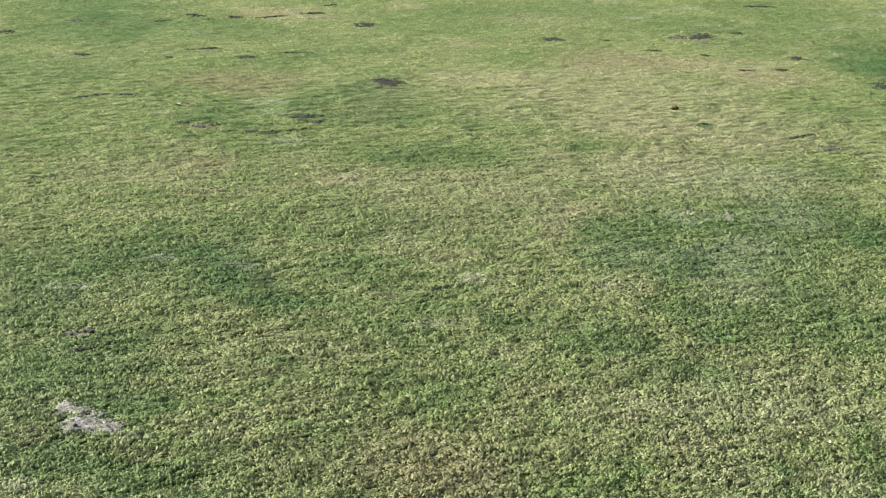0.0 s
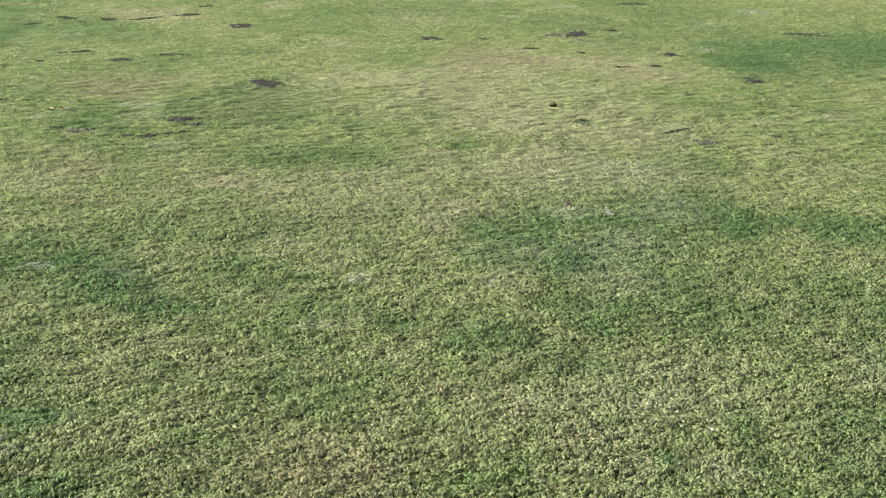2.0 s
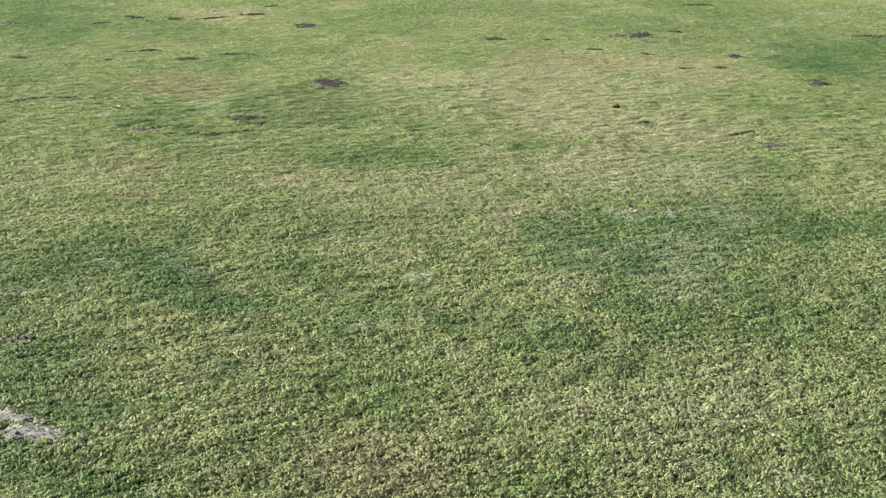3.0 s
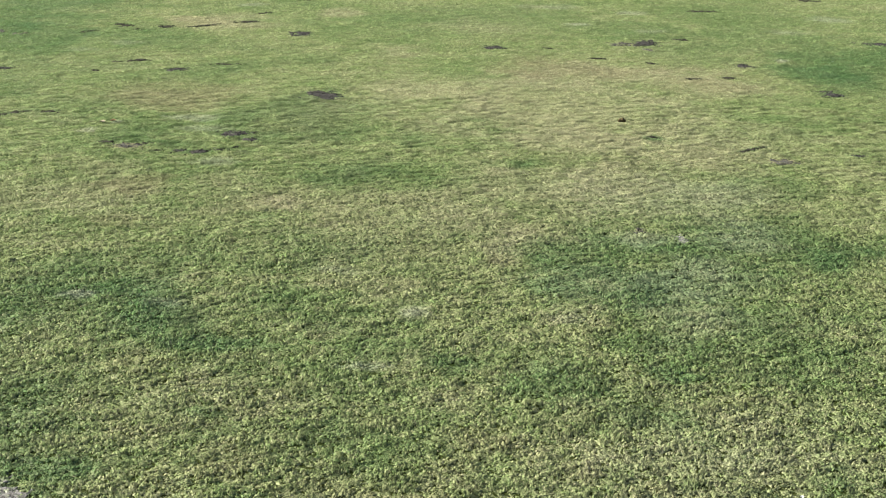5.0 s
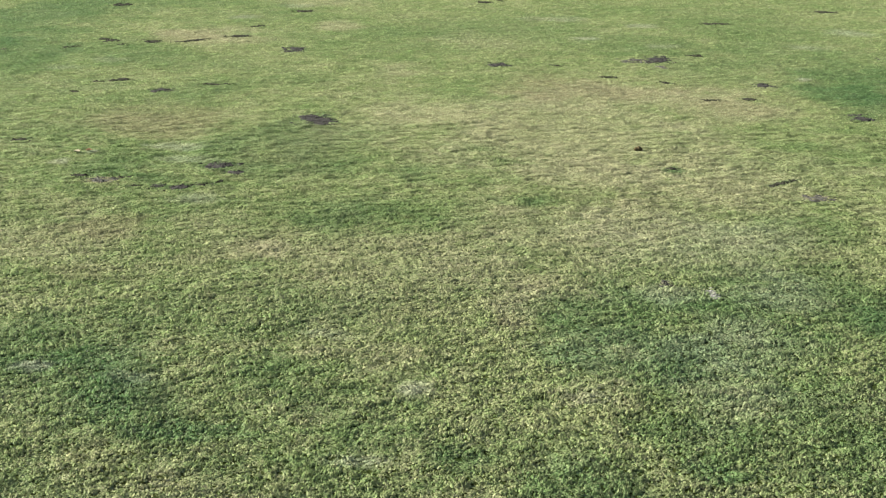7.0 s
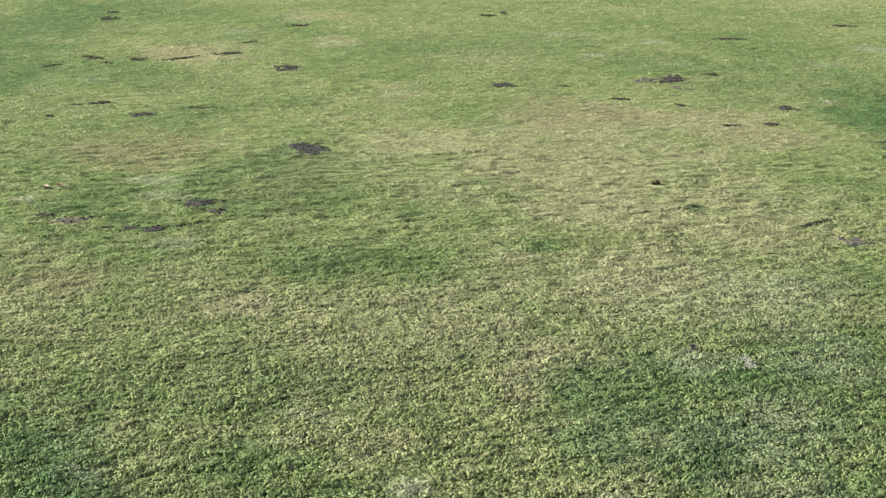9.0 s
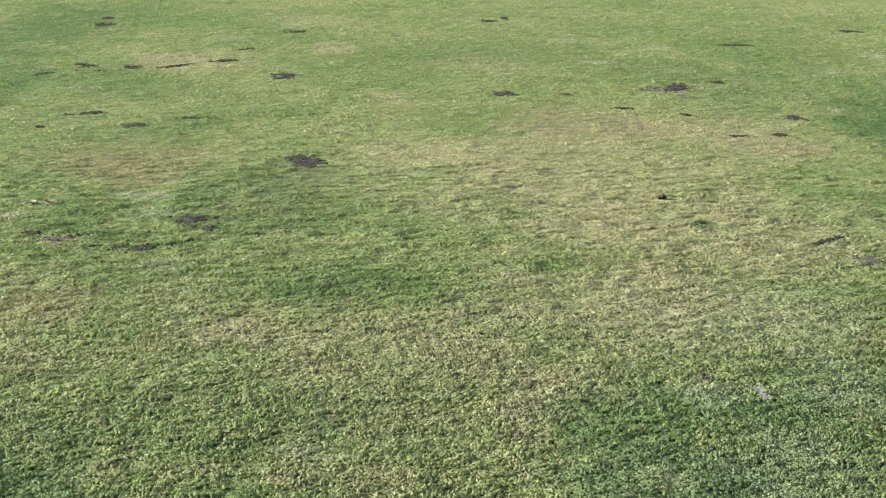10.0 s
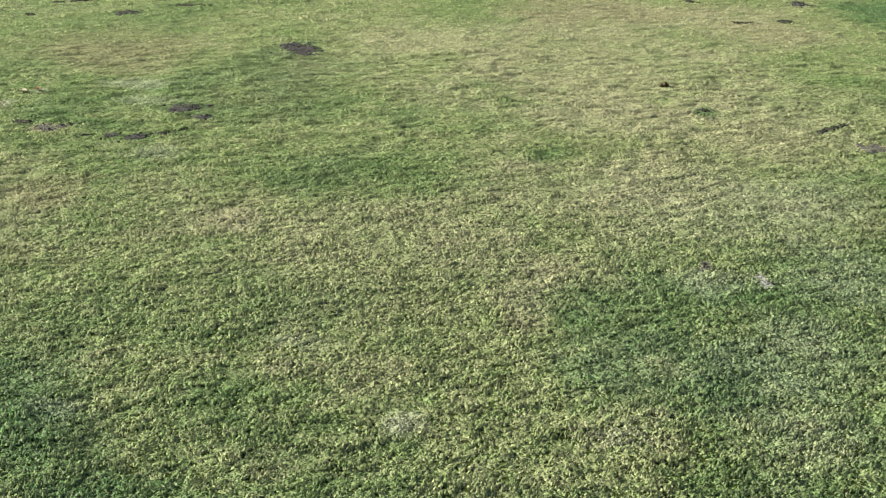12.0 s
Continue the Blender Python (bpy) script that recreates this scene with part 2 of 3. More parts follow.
turf("lush", -2.38, -3.65, 1.11, 0.84, 0.20)
turf("lush", -0.96, -4.94, 1.02, 0.89, 0.28)
turf("lush", 5.33, 0.84, 0.98, 1.31, 0.20)
turf("lush", -4.74, -3.15, 0.54, 0.75, 0.25)
turf("pale", 4.46, -4.14, 0.87, 1.14, 0.28)
turf("pale", 2.30, -4.30, 0.31, 0.25, 0.25)
turf("pale", -0.13, -4.28, 0.28, 0.32, 0.25)
turf("dry", -1.80, -1.81, 0.29, 0.31, 0.40)
turf("dry", -1.67, -5.06, 0.66, 0.29, 0.20)
turf("brown", -1.42, -5.39, 0.35, 0.20, 0.30)
turf("dry", -3.52, 2.48, 0.36, 0.37, 0.30)
turf("lush", -6.09, -2.98, 1.09, 1.04, 0.35)
turf("lush", -5.00, -4.99, 1.14, 1.12, 0.28)
turf("lush", -2.67, -1.59, 1.43, 1.04, 0.12)
hollow("bare", -4.68, 14.06, 0.50, 0.59, 7, 1.00)
hollow("bare", -5.99, 8.37, 0.35, 0.34, -14, 0.95)
hollow("bare", -5.50, 7.85, 0.23, 0.16, -20, 0.80)
hollow("bare", -6.31, 6.35, 0.30, 0.23, 18, 0.95)
hollow("bare", -6.76, 6.38, 0.22, 0.18, 7, 0.90)
hollow("slit", -5.93, 6.59, 0.27, 0.10, 21, 0.90)
hollow("slit", -5.61, 6.95, 0.21, 0.05, 62, 0.80)
hollow("damp", -8.17, 6.73, 0.37, 0.28, 7, 0.90)
hollow("slit", -8.78, 7.08, 0.19, 0.12, 7, 0.95)
hollow("slit", -7.83, 7.02, 0.29, 0.07, 7, 0.85)
hollow("slit", -7.36, 6.31, 0.15, 0.06, 29, 0.85)
hollow("bare", -7.57, 26.29, 0.39, 0.54, 8, 0.90)
hollow("slit", -13.14, 27.33, 0.33, 0.30, 8, 0.95)
hollow("slit", -11.71, 27.79, 0.64, 0.17, 45, 0.85)
hollow("slit", -10.34, 29.18, 0.45, 0.22, 34, 0.90)
hollow("slit", -10.20, 32.20, 0.25, 0.14, 62, 0.80)
hollow("slit", -15.02, 27.70, 0.28, 0.23, 8, 0.70)
hollow("slit", -15.70, 25.72, 0.32, 0.13, 56, 0.85)
hollow("slit", -14.00, 26.45, 0.18, 0.17, 8, 0.75)
hollow("slit", -17.77, 38.22, 0.36, 0.53, 9, 0.85)
hollow("slit", -11.81, 19.19, 0.36, 0.19, 24, 0.95)
hollow("slit", -12.39, 18.94, 0.21, 0.13, 8, 0.80)
hollow("bare", -9.94, 17.68, 0.31, 0.22, 28, 0.85)
hollow("slit", -8.67, 18.92, 0.42, 0.12, 18, 0.80)
hollow("slit", -12.51, 17.18, 0.11, 0.12, 8, 0.75)
hollow("slit", -9.32, 37.31, 0.40, 0.25, 9, 0.75)
hollow("bare", 5.35, 25.84, 0.47, 0.62, 8, 0.90)
hollow("damp", 4.51, 25.50, 0.47, 0.34, 8, 0.80)
hollow("damp", 5.41, 24.37, 0.27, 0.33, 8, 0.75)
hollow("slit", 3.45, 22.05, 0.23, 0.14, 8, 0.75)
hollow("slit", 5.27, 21.12, 0.23, 0.14, -24, 0.80)
hollow("slit", 1.86, 24.19, 0.21, 0.16, 8, 0.80)
hollow("bare", -0.15, 23.91, 0.33, 0.36, 8, 0.85)
hollow("slit", 6.70, 27.03, 0.22, 0.22, 8, 0.75)
hollow("bare", 8.35, 21.10, 0.28, 0.35, 8, 0.85)
hollow("slit", 7.54, 18.71, 0.21, 0.20, 7, 0.90)
hollow("slit", 6.43, 18.41, 0.29, 0.12, 7, 0.75)
hollow("slit", 8.52, 36.13, 0.61, 0.30, 9, 0.80)
hollow("slit", 6.86, 8.36, 0.42, 0.10, 43, 1.00)
hollow("damp", 7.41, 7.14, 0.37, 0.24, -16, 0.95)
hollow("damp", 3.72, 0.88, 0.10, 0.17, 6, 0.75)
hollow("white", 4.47, 0.41, 0.10, 0.22, 6, 0.75)
hollow("slit", -0.93, 43.17, 0.14, 0.45, 9, 0.80)
hollow("slit", -1.59, 42.02, 0.33, 0.35, 9, 0.75)
hollow("slit", 13.81, 40.95, 0.57, 0.27, 9, 0.75)
hollow("slit", -12.41, 10.22, 0.56, 0.17, 44, 0.95)
hollow("slit", -11.56, 10.47, 0.24, 0.17, 11, 0.85)
hollow("bare", -15.43, 17.20, 0.28, 0.26, 12, 0.80)
hollow("damp", -18.94, 25.18, 0.30, 0.32, 13, 0.80)
hollow("damp", -17.79, 24.59, 0.40, 0.29, 13, 0.75)
hollow("slit", -20.22, 21.50, 0.27, 0.39, 12, 0.80)
hollow("slit", -15.63, 25.59, 0.33, 0.08, 70, 0.80)
hollow("slit", -14.69, 27.39, 0.22, 0.29, 13, 0.75)
hollow("bare", 10.28, 16.19, 0.33, 0.40, 11, 1.00)
hollow("damp", -5.57, -7.80, 0.23, 0.16, 9, 0.95)
hollow("damp", -5.33, -8.46, 0.11, 0.06, 61, 0.85)
hollow("slit", -5.79, -9.24, 0.08, 0.06, 9, 0.80)
hollow("grey", -4.60, -10.48, 0.36, 0.19, -22, 0.85)
hollow("grey", -4.27, -10.86, 0.33, 0.24, -6, 0.98)
hollow("grey", -3.99, -10.73, 0.09, 0.05, 34, 0.60)
hollow("slit", 4.51, 9.41, 0.17, 0.14, 11, 0.60)
hollow("bare", 14.15, 26.91, 0.80, 0.43, 2, 0.8)
hollow("bare", 9.33, 7.94, 0.17, 0.14, 1, 0.8)
hollow("bare", 13.11, 10.07, 0.24, 0.20, 1, 0.855)
hollow("bare", -18.29, 40.45, 0.32, 0.34, 4, 0.75)


def inside_hollow(spot, x, y):
    """How far points lie from the middle of a hollow: 1 at its ragged rim."""
    state, cx, cy, rx, ry, turn, strength = spot
    c, s = math.cos(turn), math.sin(turn)
    u, v = ((x - cx) * c + (y - cy) * s) / rx, ((y - cy) * c - (x - cx) * s) / ry
    small = min(rx, ry)
    ragged = 0.55 * rough_noise(x, y, 1.1 * small, 41, 3) + 0.25 * smooth_noise(x, y, 0.3 * small + 0.03, 55)
    return np.sqrt(u * u + v * v) + ragged


def worn_away(spot, x, y):
    """Over 0 where the turf is gone: most of it in the middle of a hollow, torn off in scraps towards the rim."""
    wear = spot[6] * (1 - step(inside_hollow(spot, x, y), 0.3, 1.3))
    tough = {"bare": 0.40, "slit": 0.36, "damp": 0.44}.get(spot[0], 0.34)
    return wear - (tough + 0.50 * smooth_noise(x * 0.7, y * 0.6, 0.105, 61) + 0.46 * smooth_noise(x * 0.9, y * 0.8, 0.042, 67))


def turf_state(x, y):
    """Dry, lush, pale and brown, each from 0 to 1, at points of the lawn."""
    grain = 0.30 * rough_noise(x, y, 1.3, 21, 4) + 0.16 * smooth_noise(x, y, 0.16, 33)
    broad = rough_noise(x, y, 4.5, 77, 3)
    mottle = rough_noise(x, y, 0.75, 91, 3)
    flecks = rough_noise(x, y, 0.23, 95, 2)
    front = 1 - step(y, -8, 3)
    found = {"dry": 0.19 + 0.06 * front + 0.16 * broad + 0.12 * mottle + 0.18 * flecks, "lush": 0.08 - 0.18 * broad - 0.16 * mottle - 0.14 * flecks,
             "pale": 0.10 * rough_noise(x, y, 0.9, 63, 3) - 0.01, "brown": 0.12 * front + 0.18 * rough_noise(x, y, 0.8, 71, 3) - 0.02}
    found = {k: np.clip(v, 0, 1) for k, v in found.items()}
    for state, cx, cy, rx, ry, strength in TURF:
        near = np.nonzero((np.abs(x - cx) < 2.3 * rx) & (np.abs(y - cy) < 2.3 * ry))[0]
        if len(near):
            d = np.hypot((x[near] - cx) / rx, (y[near] - cy) / ry) + 1.1 * grain[near] + 0.45 * rough_noise(x[near], y[near], 0.8 * max(rx, ry), 29, 2)
            w = strength * (1 - step(d, 0.35, 1.45))
            have = found[state][near]
            found[state][near] = have + w * (1 - have)
            other = {"dry": "lush", "lush": "dry"}.get(state)
            if other:
                found[other][near] *= 1 - w
    return np.stack([found[k] for k in ("dry", "lush", "pale", "brown")], -1)


# ---- materials ----
def nodes_of(name):
    mat = bpy.data.materials.new(name)
    mat.use_nodes = True
    tree = mat.node_tree
    return mat, tree, tree.nodes["Principled BSDF"], tree.nodes["Material Output"]


def math_node(tree, kind, a, b, clamp=False):
    n = tree.nodes.new("ShaderNodeMath")
    n.operation, n.use_clamp = kind, clamp
    for socket, v in zip(n.inputs, (a, b)):
        if isinstance(v, (int, float)):
            socket.default_value = v
        else:
            tree.links.new(v, socket)
    return n.outputs[0]


def mixed(tree, fac, a, b, how="MIX"):
    n = tree.nodes.new("ShaderNodeMix")
    n.data_type, n.blend_type = "RGBA", how
    for socket, v in zip((n.inputs[0], n.inputs[6], n.inputs[7]), (fac, a, b)):
        if isinstance(v, (int, float)):
            socket.default_value = v
        elif isinstance(v, tuple):
            socket.default_value = (*v, 1)
        else:
            tree.links.new(v, socket)
    return n.outputs[2]


def noise_node(tree, scale, detail=3.0, rough=0.6):
    at = tree.nodes.new("ShaderNodeTexCoord")
    n = tree.nodes.new("ShaderNodeTexNoise")
    n.inputs["Scale"].default_value, n.inputs["Detail"].default_value, n.inputs["Roughness"].default_value = scale, detail, rough
    tree.links.new(at.outputs["Object"], n.inputs["Vector"])
    return n.outputs["Fac"]


GREEN, STRAW, LUSH, PALE, BROWN = (0.175, 0.245, 0.089), (0.345, 0.336, 0.215), (0.047, 0.122, 0.046), (0.36, 0.38, 0.31), (0.252, 0.217, 0.140)


def turf_colour(tree, chance):
    """The colour of grass from its state and a chance between 0 and 1, so that dry turf holds more dry blades."""
    state = tree.nodes.new("ShaderNodeAttribute")
    state.attribute_name = "turf"
    parts = tree.nodes.new("ShaderNodeSeparateColor")
    tree.links.new(state.outputs["Color"], parts.inputs[0])
    spread = math_node(tree, "MULTIPLY_ADD", chance, 0.26)
    spread.node.inputs[2].default_value = -0.13
    col = mixed(tree, math_node(tree, "ADD", parts.outputs[0], spread, True), GREEN, STRAW)
    col = mixed(tree, math_node(tree, "MULTIPLY", parts.outputs[1], 1.0, True), col, LUSH)
    col = mixed(tree, math_node(tree, "MULTIPLY", state.outputs["Alpha"], 0.75, True), col, BROWN)
    return mixed(tree, math_node(tree, "MULTIPLY", parts.outputs[2], 0.65, True), col, PALE)


def grass_material():
    mat, tree, shader, out = nodes_of("grass")
    island = tree.nodes.new("ShaderNodeNewGeometry")
    chance = island.outputs["Random Per Island"]
    col = turf_colour(tree, chance)
    other = math_node(tree, "FRACT", math_node(tree, "MULTIPLY", chance, 37.7), 0.0)
    bright = math_node(tree, "MULTIPLY_ADD", other, 0.18)
    bright.node.inputs[2].default_value = 0.91
    col = mixed(tree, 1.0, col, bright, "MULTIPLY")
    tree.links.new(col, shader.inputs["Base Color"])
    shader.inputs["Roughness"].default_value = 0.6
    shader.inputs["Specular IOR Level"].default_value = 0.10
    lean = tree.nodes.new("ShaderNodeAttribute")
    lean.attribute_name = "lean"
    tree.links.new(lean.outputs["Vector"], shader.inputs["Normal"])
    glow = tree.nodes.new("ShaderNodeBsdfTranslucent")
    tree.links.new(col, glow.inputs[0])
    both = tree.nodes.new("ShaderNodeMixShader")
    both.inputs[0].default_value = 0.20
    tree.links.new(shader.outputs[0], both.inputs[1])
    tree.links.new(glow.outputs[0], both.inputs[2])
    tree.links.new(both.outputs[0], out.inputs[0])
    return mat


def thatch_material():
    mat, tree, shader, out = nodes_of("thatch")
    col = turf_colour(tree, noise_node(tree, 28.0, 4.0, 0.7))
    gaps = math_node(tree, "MULTIPLY_ADD", noise_node(tree, 9.0, 3.0, 0.7), 2.6)
    gaps.node.inputs[2].default_value = -0.95
    gaps.node.use_clamp = True
    col = mixed(tree, math_node(tree, "MULTIPLY", gaps, 0.62), col, (0.04, 0.045, 0.02))
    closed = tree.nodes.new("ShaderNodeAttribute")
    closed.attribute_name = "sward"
    # The first, darker colour has the shade between the tufts put into it.
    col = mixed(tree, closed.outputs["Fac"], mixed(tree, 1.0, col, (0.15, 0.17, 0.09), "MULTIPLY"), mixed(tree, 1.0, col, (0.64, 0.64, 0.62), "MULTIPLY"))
    tree.links.new(col, shader.inputs["Base Color"])
    shader.inputs["Roughness"].default_value = 0.95
    shader.inputs["Specular IOR Level"].default_value = 0.03
    bump = tree.nodes.new("ShaderNodeBump")
    bump.inputs["Strength"].default_value, bump.inputs["Distance"].default_value = 0.9, 0.03
    tree.links.new(noise_node(tree, 40.0, 4.0, 0.7), bump.inputs["Height"])
    tree.links.new(bump.outputs[0], shader.inputs["Normal"])
    return mat


def soil_material(name, dark, light, grain):
    mat, tree, shader, out = nodes_of(name)
    broad = math_node(tree, "MULTIPLY_ADD", noise_node(tree, 5.5, 4.0, 0.65), 3.4)
    broad.node.inputs[2].default_value = -1.25
    broad.node.use_clamp = True
    col = mixed(tree, broad, dark, light)
    specks = math_node(tree, "MULTIPLY_ADD", noise_node(tree, grain, 3.0, 0.7), 6.0)
    specks.node.inputs[2].default_value = -2.8
    specks.node.use_clamp = True
    col = mixed(tree, specks, col, tuple(0.35 * v for v in dark))
    tree.links.new(col, shader.inputs["Base Color"])
    shader.inputs["Roughness"].default_value = 0.95
    shader.inputs["Specular IOR Level"].default_value = 0.03
    bump = tree.nodes.new("ShaderNodeBump")
    bump.inputs["Strength"].default_value, bump.inputs["Distance"].default_value = 1.0, 0.02
    tree.links.new(noise_node(tree, grain * 1.5, 5.0, 0.75), bump.inputs["Height"])
    tree.links.new(bump.outputs[0], shader.inputs["Normal"])
    return mat


GRASS, THATCH = grass_material(), thatch_material()
SOILS = {"bare": soil_material("dark_soil", (0.022, 0.022, 0.021), (0.075, 0.074, 0.070), 30.0),
         # Bare soil of the scars, darkened to hold the shade under their turf lip.
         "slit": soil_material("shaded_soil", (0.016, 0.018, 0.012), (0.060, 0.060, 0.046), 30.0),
         "damp": soil_material("grey_soil", (0.045, 0.046, 0.040), (0.125, 0.127, 0.115), 30.0),
         "grey": soil_material("dusty_soil", (0.11, 0.11, 0.108), (0.29, 0.29, 0.285), 22.0),
         "white": soil_material("chalky_soil", (0.16, 0.165, 0.155), (0.40, 0.405, 0.39), 40.0)}


# ---- the ground ----
def mesh_of(name, verts, faces, material, corners=4):
    """A mesh from arrays of places and of faces that all have as many corners."""
    me = bpy.data.meshes.new(name)
    verts, faces = np.asarray(verts, np.float32), np.asarray(faces, np.int32)
    me.vertices.add(len(verts))
    me.vertices.foreach_set("co", verts.ravel())
    me.loops.add(faces.size)
    me.loops.foreach_set("vertex_index", faces.ravel())
    me.polygons.add(len(faces))
    me.polygons.foreach_set("loop_start", np.arange(0, faces.size, corners, dtype=np.int32))
    me.update(calc_edges=True)
    me.materials.append(material)
    return me


def quads(nx, ny):
    i = np.arange((nx - 1) * (ny - 1))
    a = i % (nx - 1) + i // (nx - 1) * nx
    return np.stack([a, a + 1, a + 1 + nx, a + nx], -1)


def build_ground():
    far = np.array([2, 5, 12, 30, 80, 200, 500, 1200, 2400.0])
    xs = np.concatenate([-48 - far[::-1], np.arange(-48, -30, 0.8), np.arange(-30, 30.01, 0.19), np.arange(30.8, 48, 0.8), 48 + far])
    ys = np.concatenate([-40 - far[::-1], np.arange(-40, -16, 0.6), np.arange(-16, 12, 0.19), np.arange(12, 54.01, 0.32), np.arange(55, 66, 1.0), 66 + far])
    x, y = (a.ravel() for a in np.meshgrid(xs, ys))
    z = soil_height(x, y) - 0.010
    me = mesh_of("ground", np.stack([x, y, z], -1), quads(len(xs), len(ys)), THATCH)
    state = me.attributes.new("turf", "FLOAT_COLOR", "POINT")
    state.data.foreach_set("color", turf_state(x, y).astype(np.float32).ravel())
    # Low where the ground colour carries the gap shade, 1 where it is grass-coloured.
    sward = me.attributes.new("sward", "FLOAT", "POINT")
    sward.data.foreach_set("value", (1 - gap_shade(y) * sown(x, y)).astype(np.float32))
    me.polygons.foreach_set("use_smooth", np.ones(len(me.polygons), bool))
    return tagged(new("ground", me), "level ground of thatch and soil under mown grass", "ground", kind="structure")


build_ground()


# ---- the grass ----
def sow(rng, rows, per_metre):
    """Random places on the strips of lawn at rows, with that many to a square metre on each."""
    step_y = rows[1] - rows[0]
    wide = 13.9 + (rows + 12.4) * 0.765
    wanted = wide * step_y * per_metre
    count = int(wanted.sum())
    y = np.interp(rng.random(count), np.cumsum(wanted) / wanted.sum(), rows) + rng.random(count) * step_y
    return -5.9 - (y + 12.4) * 0.44 + rng.random(count) * (13.9 + (y + 12.4) * 0.765), y


def mounds(x, y):
    """Small humps of the sward, a hand to two hands wide."""
    rough = 1 + 1.05 * step(y, -2, 14)
    fine = 0.016 * smooth_noise(x * 0.85 + y * 0.3, y * 1.1, 0.054, 107) * (1 - 0.75 * step(y, -2, 12))
    return fine + 0.016 * smooth_noise(x * 0.8 + y * 0.25, y * 1.2, 0.115, 101) + 0.019 * rough * smooth_noise(x * 0.7, y * 1.3, 0.26, 103)


def sward_slope(x, y):
    """How steeply the top of the sward climbs along x and along y."""
    e = 0.015
    top = lambda u, v: soil_height(u, v) + mounds(u, v)
    return (top(x + e, y) - top(x - e, y)) / (2 * e), (top(x, y + e) - top(x, y - e)) / (2 * e)


def blades_of(rng, x, y, number, scale):
    """Tufts as arrays of three-cornered blades: some close over the tuft like a dome, some stand out of it."""
    keep, rim = np.ones(len(x), bool), np.ones(len(x))
    bleached, withered, rim_shade = np.zeros(len(x)), np.zeros(len(x)), np.zeros(len(x))
    for spot in HOLLOWS:
        state, cx, cy, rx, ry, turn, strength = spot
        r = 1.8 * max(rx, ry)
        near = np.nonzero((np.abs(x - cx) < r) & (np.abs(y - cy) < r))[0]
        d = inside_hollow(spot, x[near], y[near])
        stay = {"bare": 0.26, "slit": 0.08, "damp": 0.62, "grey": 0.62, "white": 0.5}[state]
        keep[near] &= (worn_away(spot, x[near], y[near]) < 0) | (rng.random(len(near)) < stay)
        if state in ("bare", "slit"):
            rim[near] *= 1 - 0.3 * (1 - step(d, 0.7, 1.1))
            # Darker green grass around the hollow, with the hollow's shade put into its colour.
            rim_shade[near] = np.maximum(rim_shade[near], 0.6 * strength * (1 - step(d, 0.8, 1.9)))
        else:
            rim[near] *= 1 - 0.4 * (1 - step(d, 0.8, 1.5))
        if state in ("grey", "white"):
            bleached[near] = np.maximum(bleached[near], (1 - step(d, 0.6, 1.15)) * strength)
        elif state == "damp":
            withered[near] = np.maximum(withered[near], (1 - step(d, 0.7, 1.25)) * 0.9 * strength)
    x, y, rim, scale = x[keep], y[keep], rim[keep], scale[keep]
    closed = step(y, -6, 15)
    rounded, loose = 0.5 - 0.36 * closed, 0.10 - 0.045 * closed
    state = turf_state(x, y)
    state[:, 2], state[:, 3] = np.maximum(state[:, 2], bleached[keep]), np.maximum(state[:, 3], withered[keep])
    state[:, 1] = np.maximum(state[:, 1], rim_shade[keep])
    lumps = 0.93 + 0.20 * rough_noise(x * 0.6, y * 1.1, 0.55, 111, 3)
    tall = 0.027 * lumps * rng.uniform(0.7, 1.2, len(x)) * scale**0.3 * rim
    tall *= 1 - 0.4 * step(y, 0, 14)
    tall += mounds(x, y) * rim
    tall = np.maximum(tall, 0.015 * rim)
    tall *= 1 + 0.12 * state[:, 1] - 0.12 * state[:, 3] - 0.1 * state[:, 2]
    z = soil_height(x, y) - 0.006
    shape = (len(x), number)
    turn = rng.random((len(x), 1)) * 6.283 + np.arange(number) * 6.283 / number + rng.normal(0, 0.25, shape)
    dome = np.arange(number) % 2 == 0
    size = scale[:, None] * rng.uniform(0.75, 1.3, (len(x), 1))
    high = tall[:, None] * np.where(dome, rng.uniform(0.65, 1.0, shape), rng.uniform(0.5, 1.05, shape))
    spread = 0.024 * size * np.where(dome, 1.0, 0.45)
    tip_out = size * np.where(dome, 0.030 * rng.uniform(-0.4, 1.0, shape), 0.052 * rng.uniform(0.5, 1.5, shape))
    wide = size * np.where(dome, 0.0165, 0.0085) * rng.uniform(0.8, 1.2, shape)
    c, s = np.cos(turn), np.sin(turn)
    across = turn + 1.571 + rng.normal(0, 0.3, shape)
    ca, sa = np.cos(across) * wide, np.sin(across) * wide
    bx, by = x[:, None] + c * spread, y[:, None] + s * spread
    base_z = np.broadcast_to(z[:, None], shape)
    corners = [np.stack([bx - ca, by - sa, base_z], -1), np.stack([bx + ca, by + sa, base_z], -1),
               np.stack([x[:, None] + c * tip_out, y[:, None] + s * tip_out, base_z + high], -1)]
    state = np.clip(state + np.outer(rng.normal(0, 1, len(x)) * loose, (1.0, -0.8, 0.3, 0.3)), 0, 1)
    gx, gy = sward_slope(x, y)
    out = rounded[:, None] * np.where(dome, 1.0, 0.6)
    lean = np.stack([c * out - gx[:, None], s * out - gy[:, None], np.ones(shape)], -1) + rng.normal(0, 1, (*shape, 3)) * loose[:, None, None]
    lean /= np.linalg.norm(lean, axis=-1, keepdims=True)
    return np.stack(corners, 2).reshape(-1, 3), np.repeat(state, number, 0), lean.reshape(-1, 3)


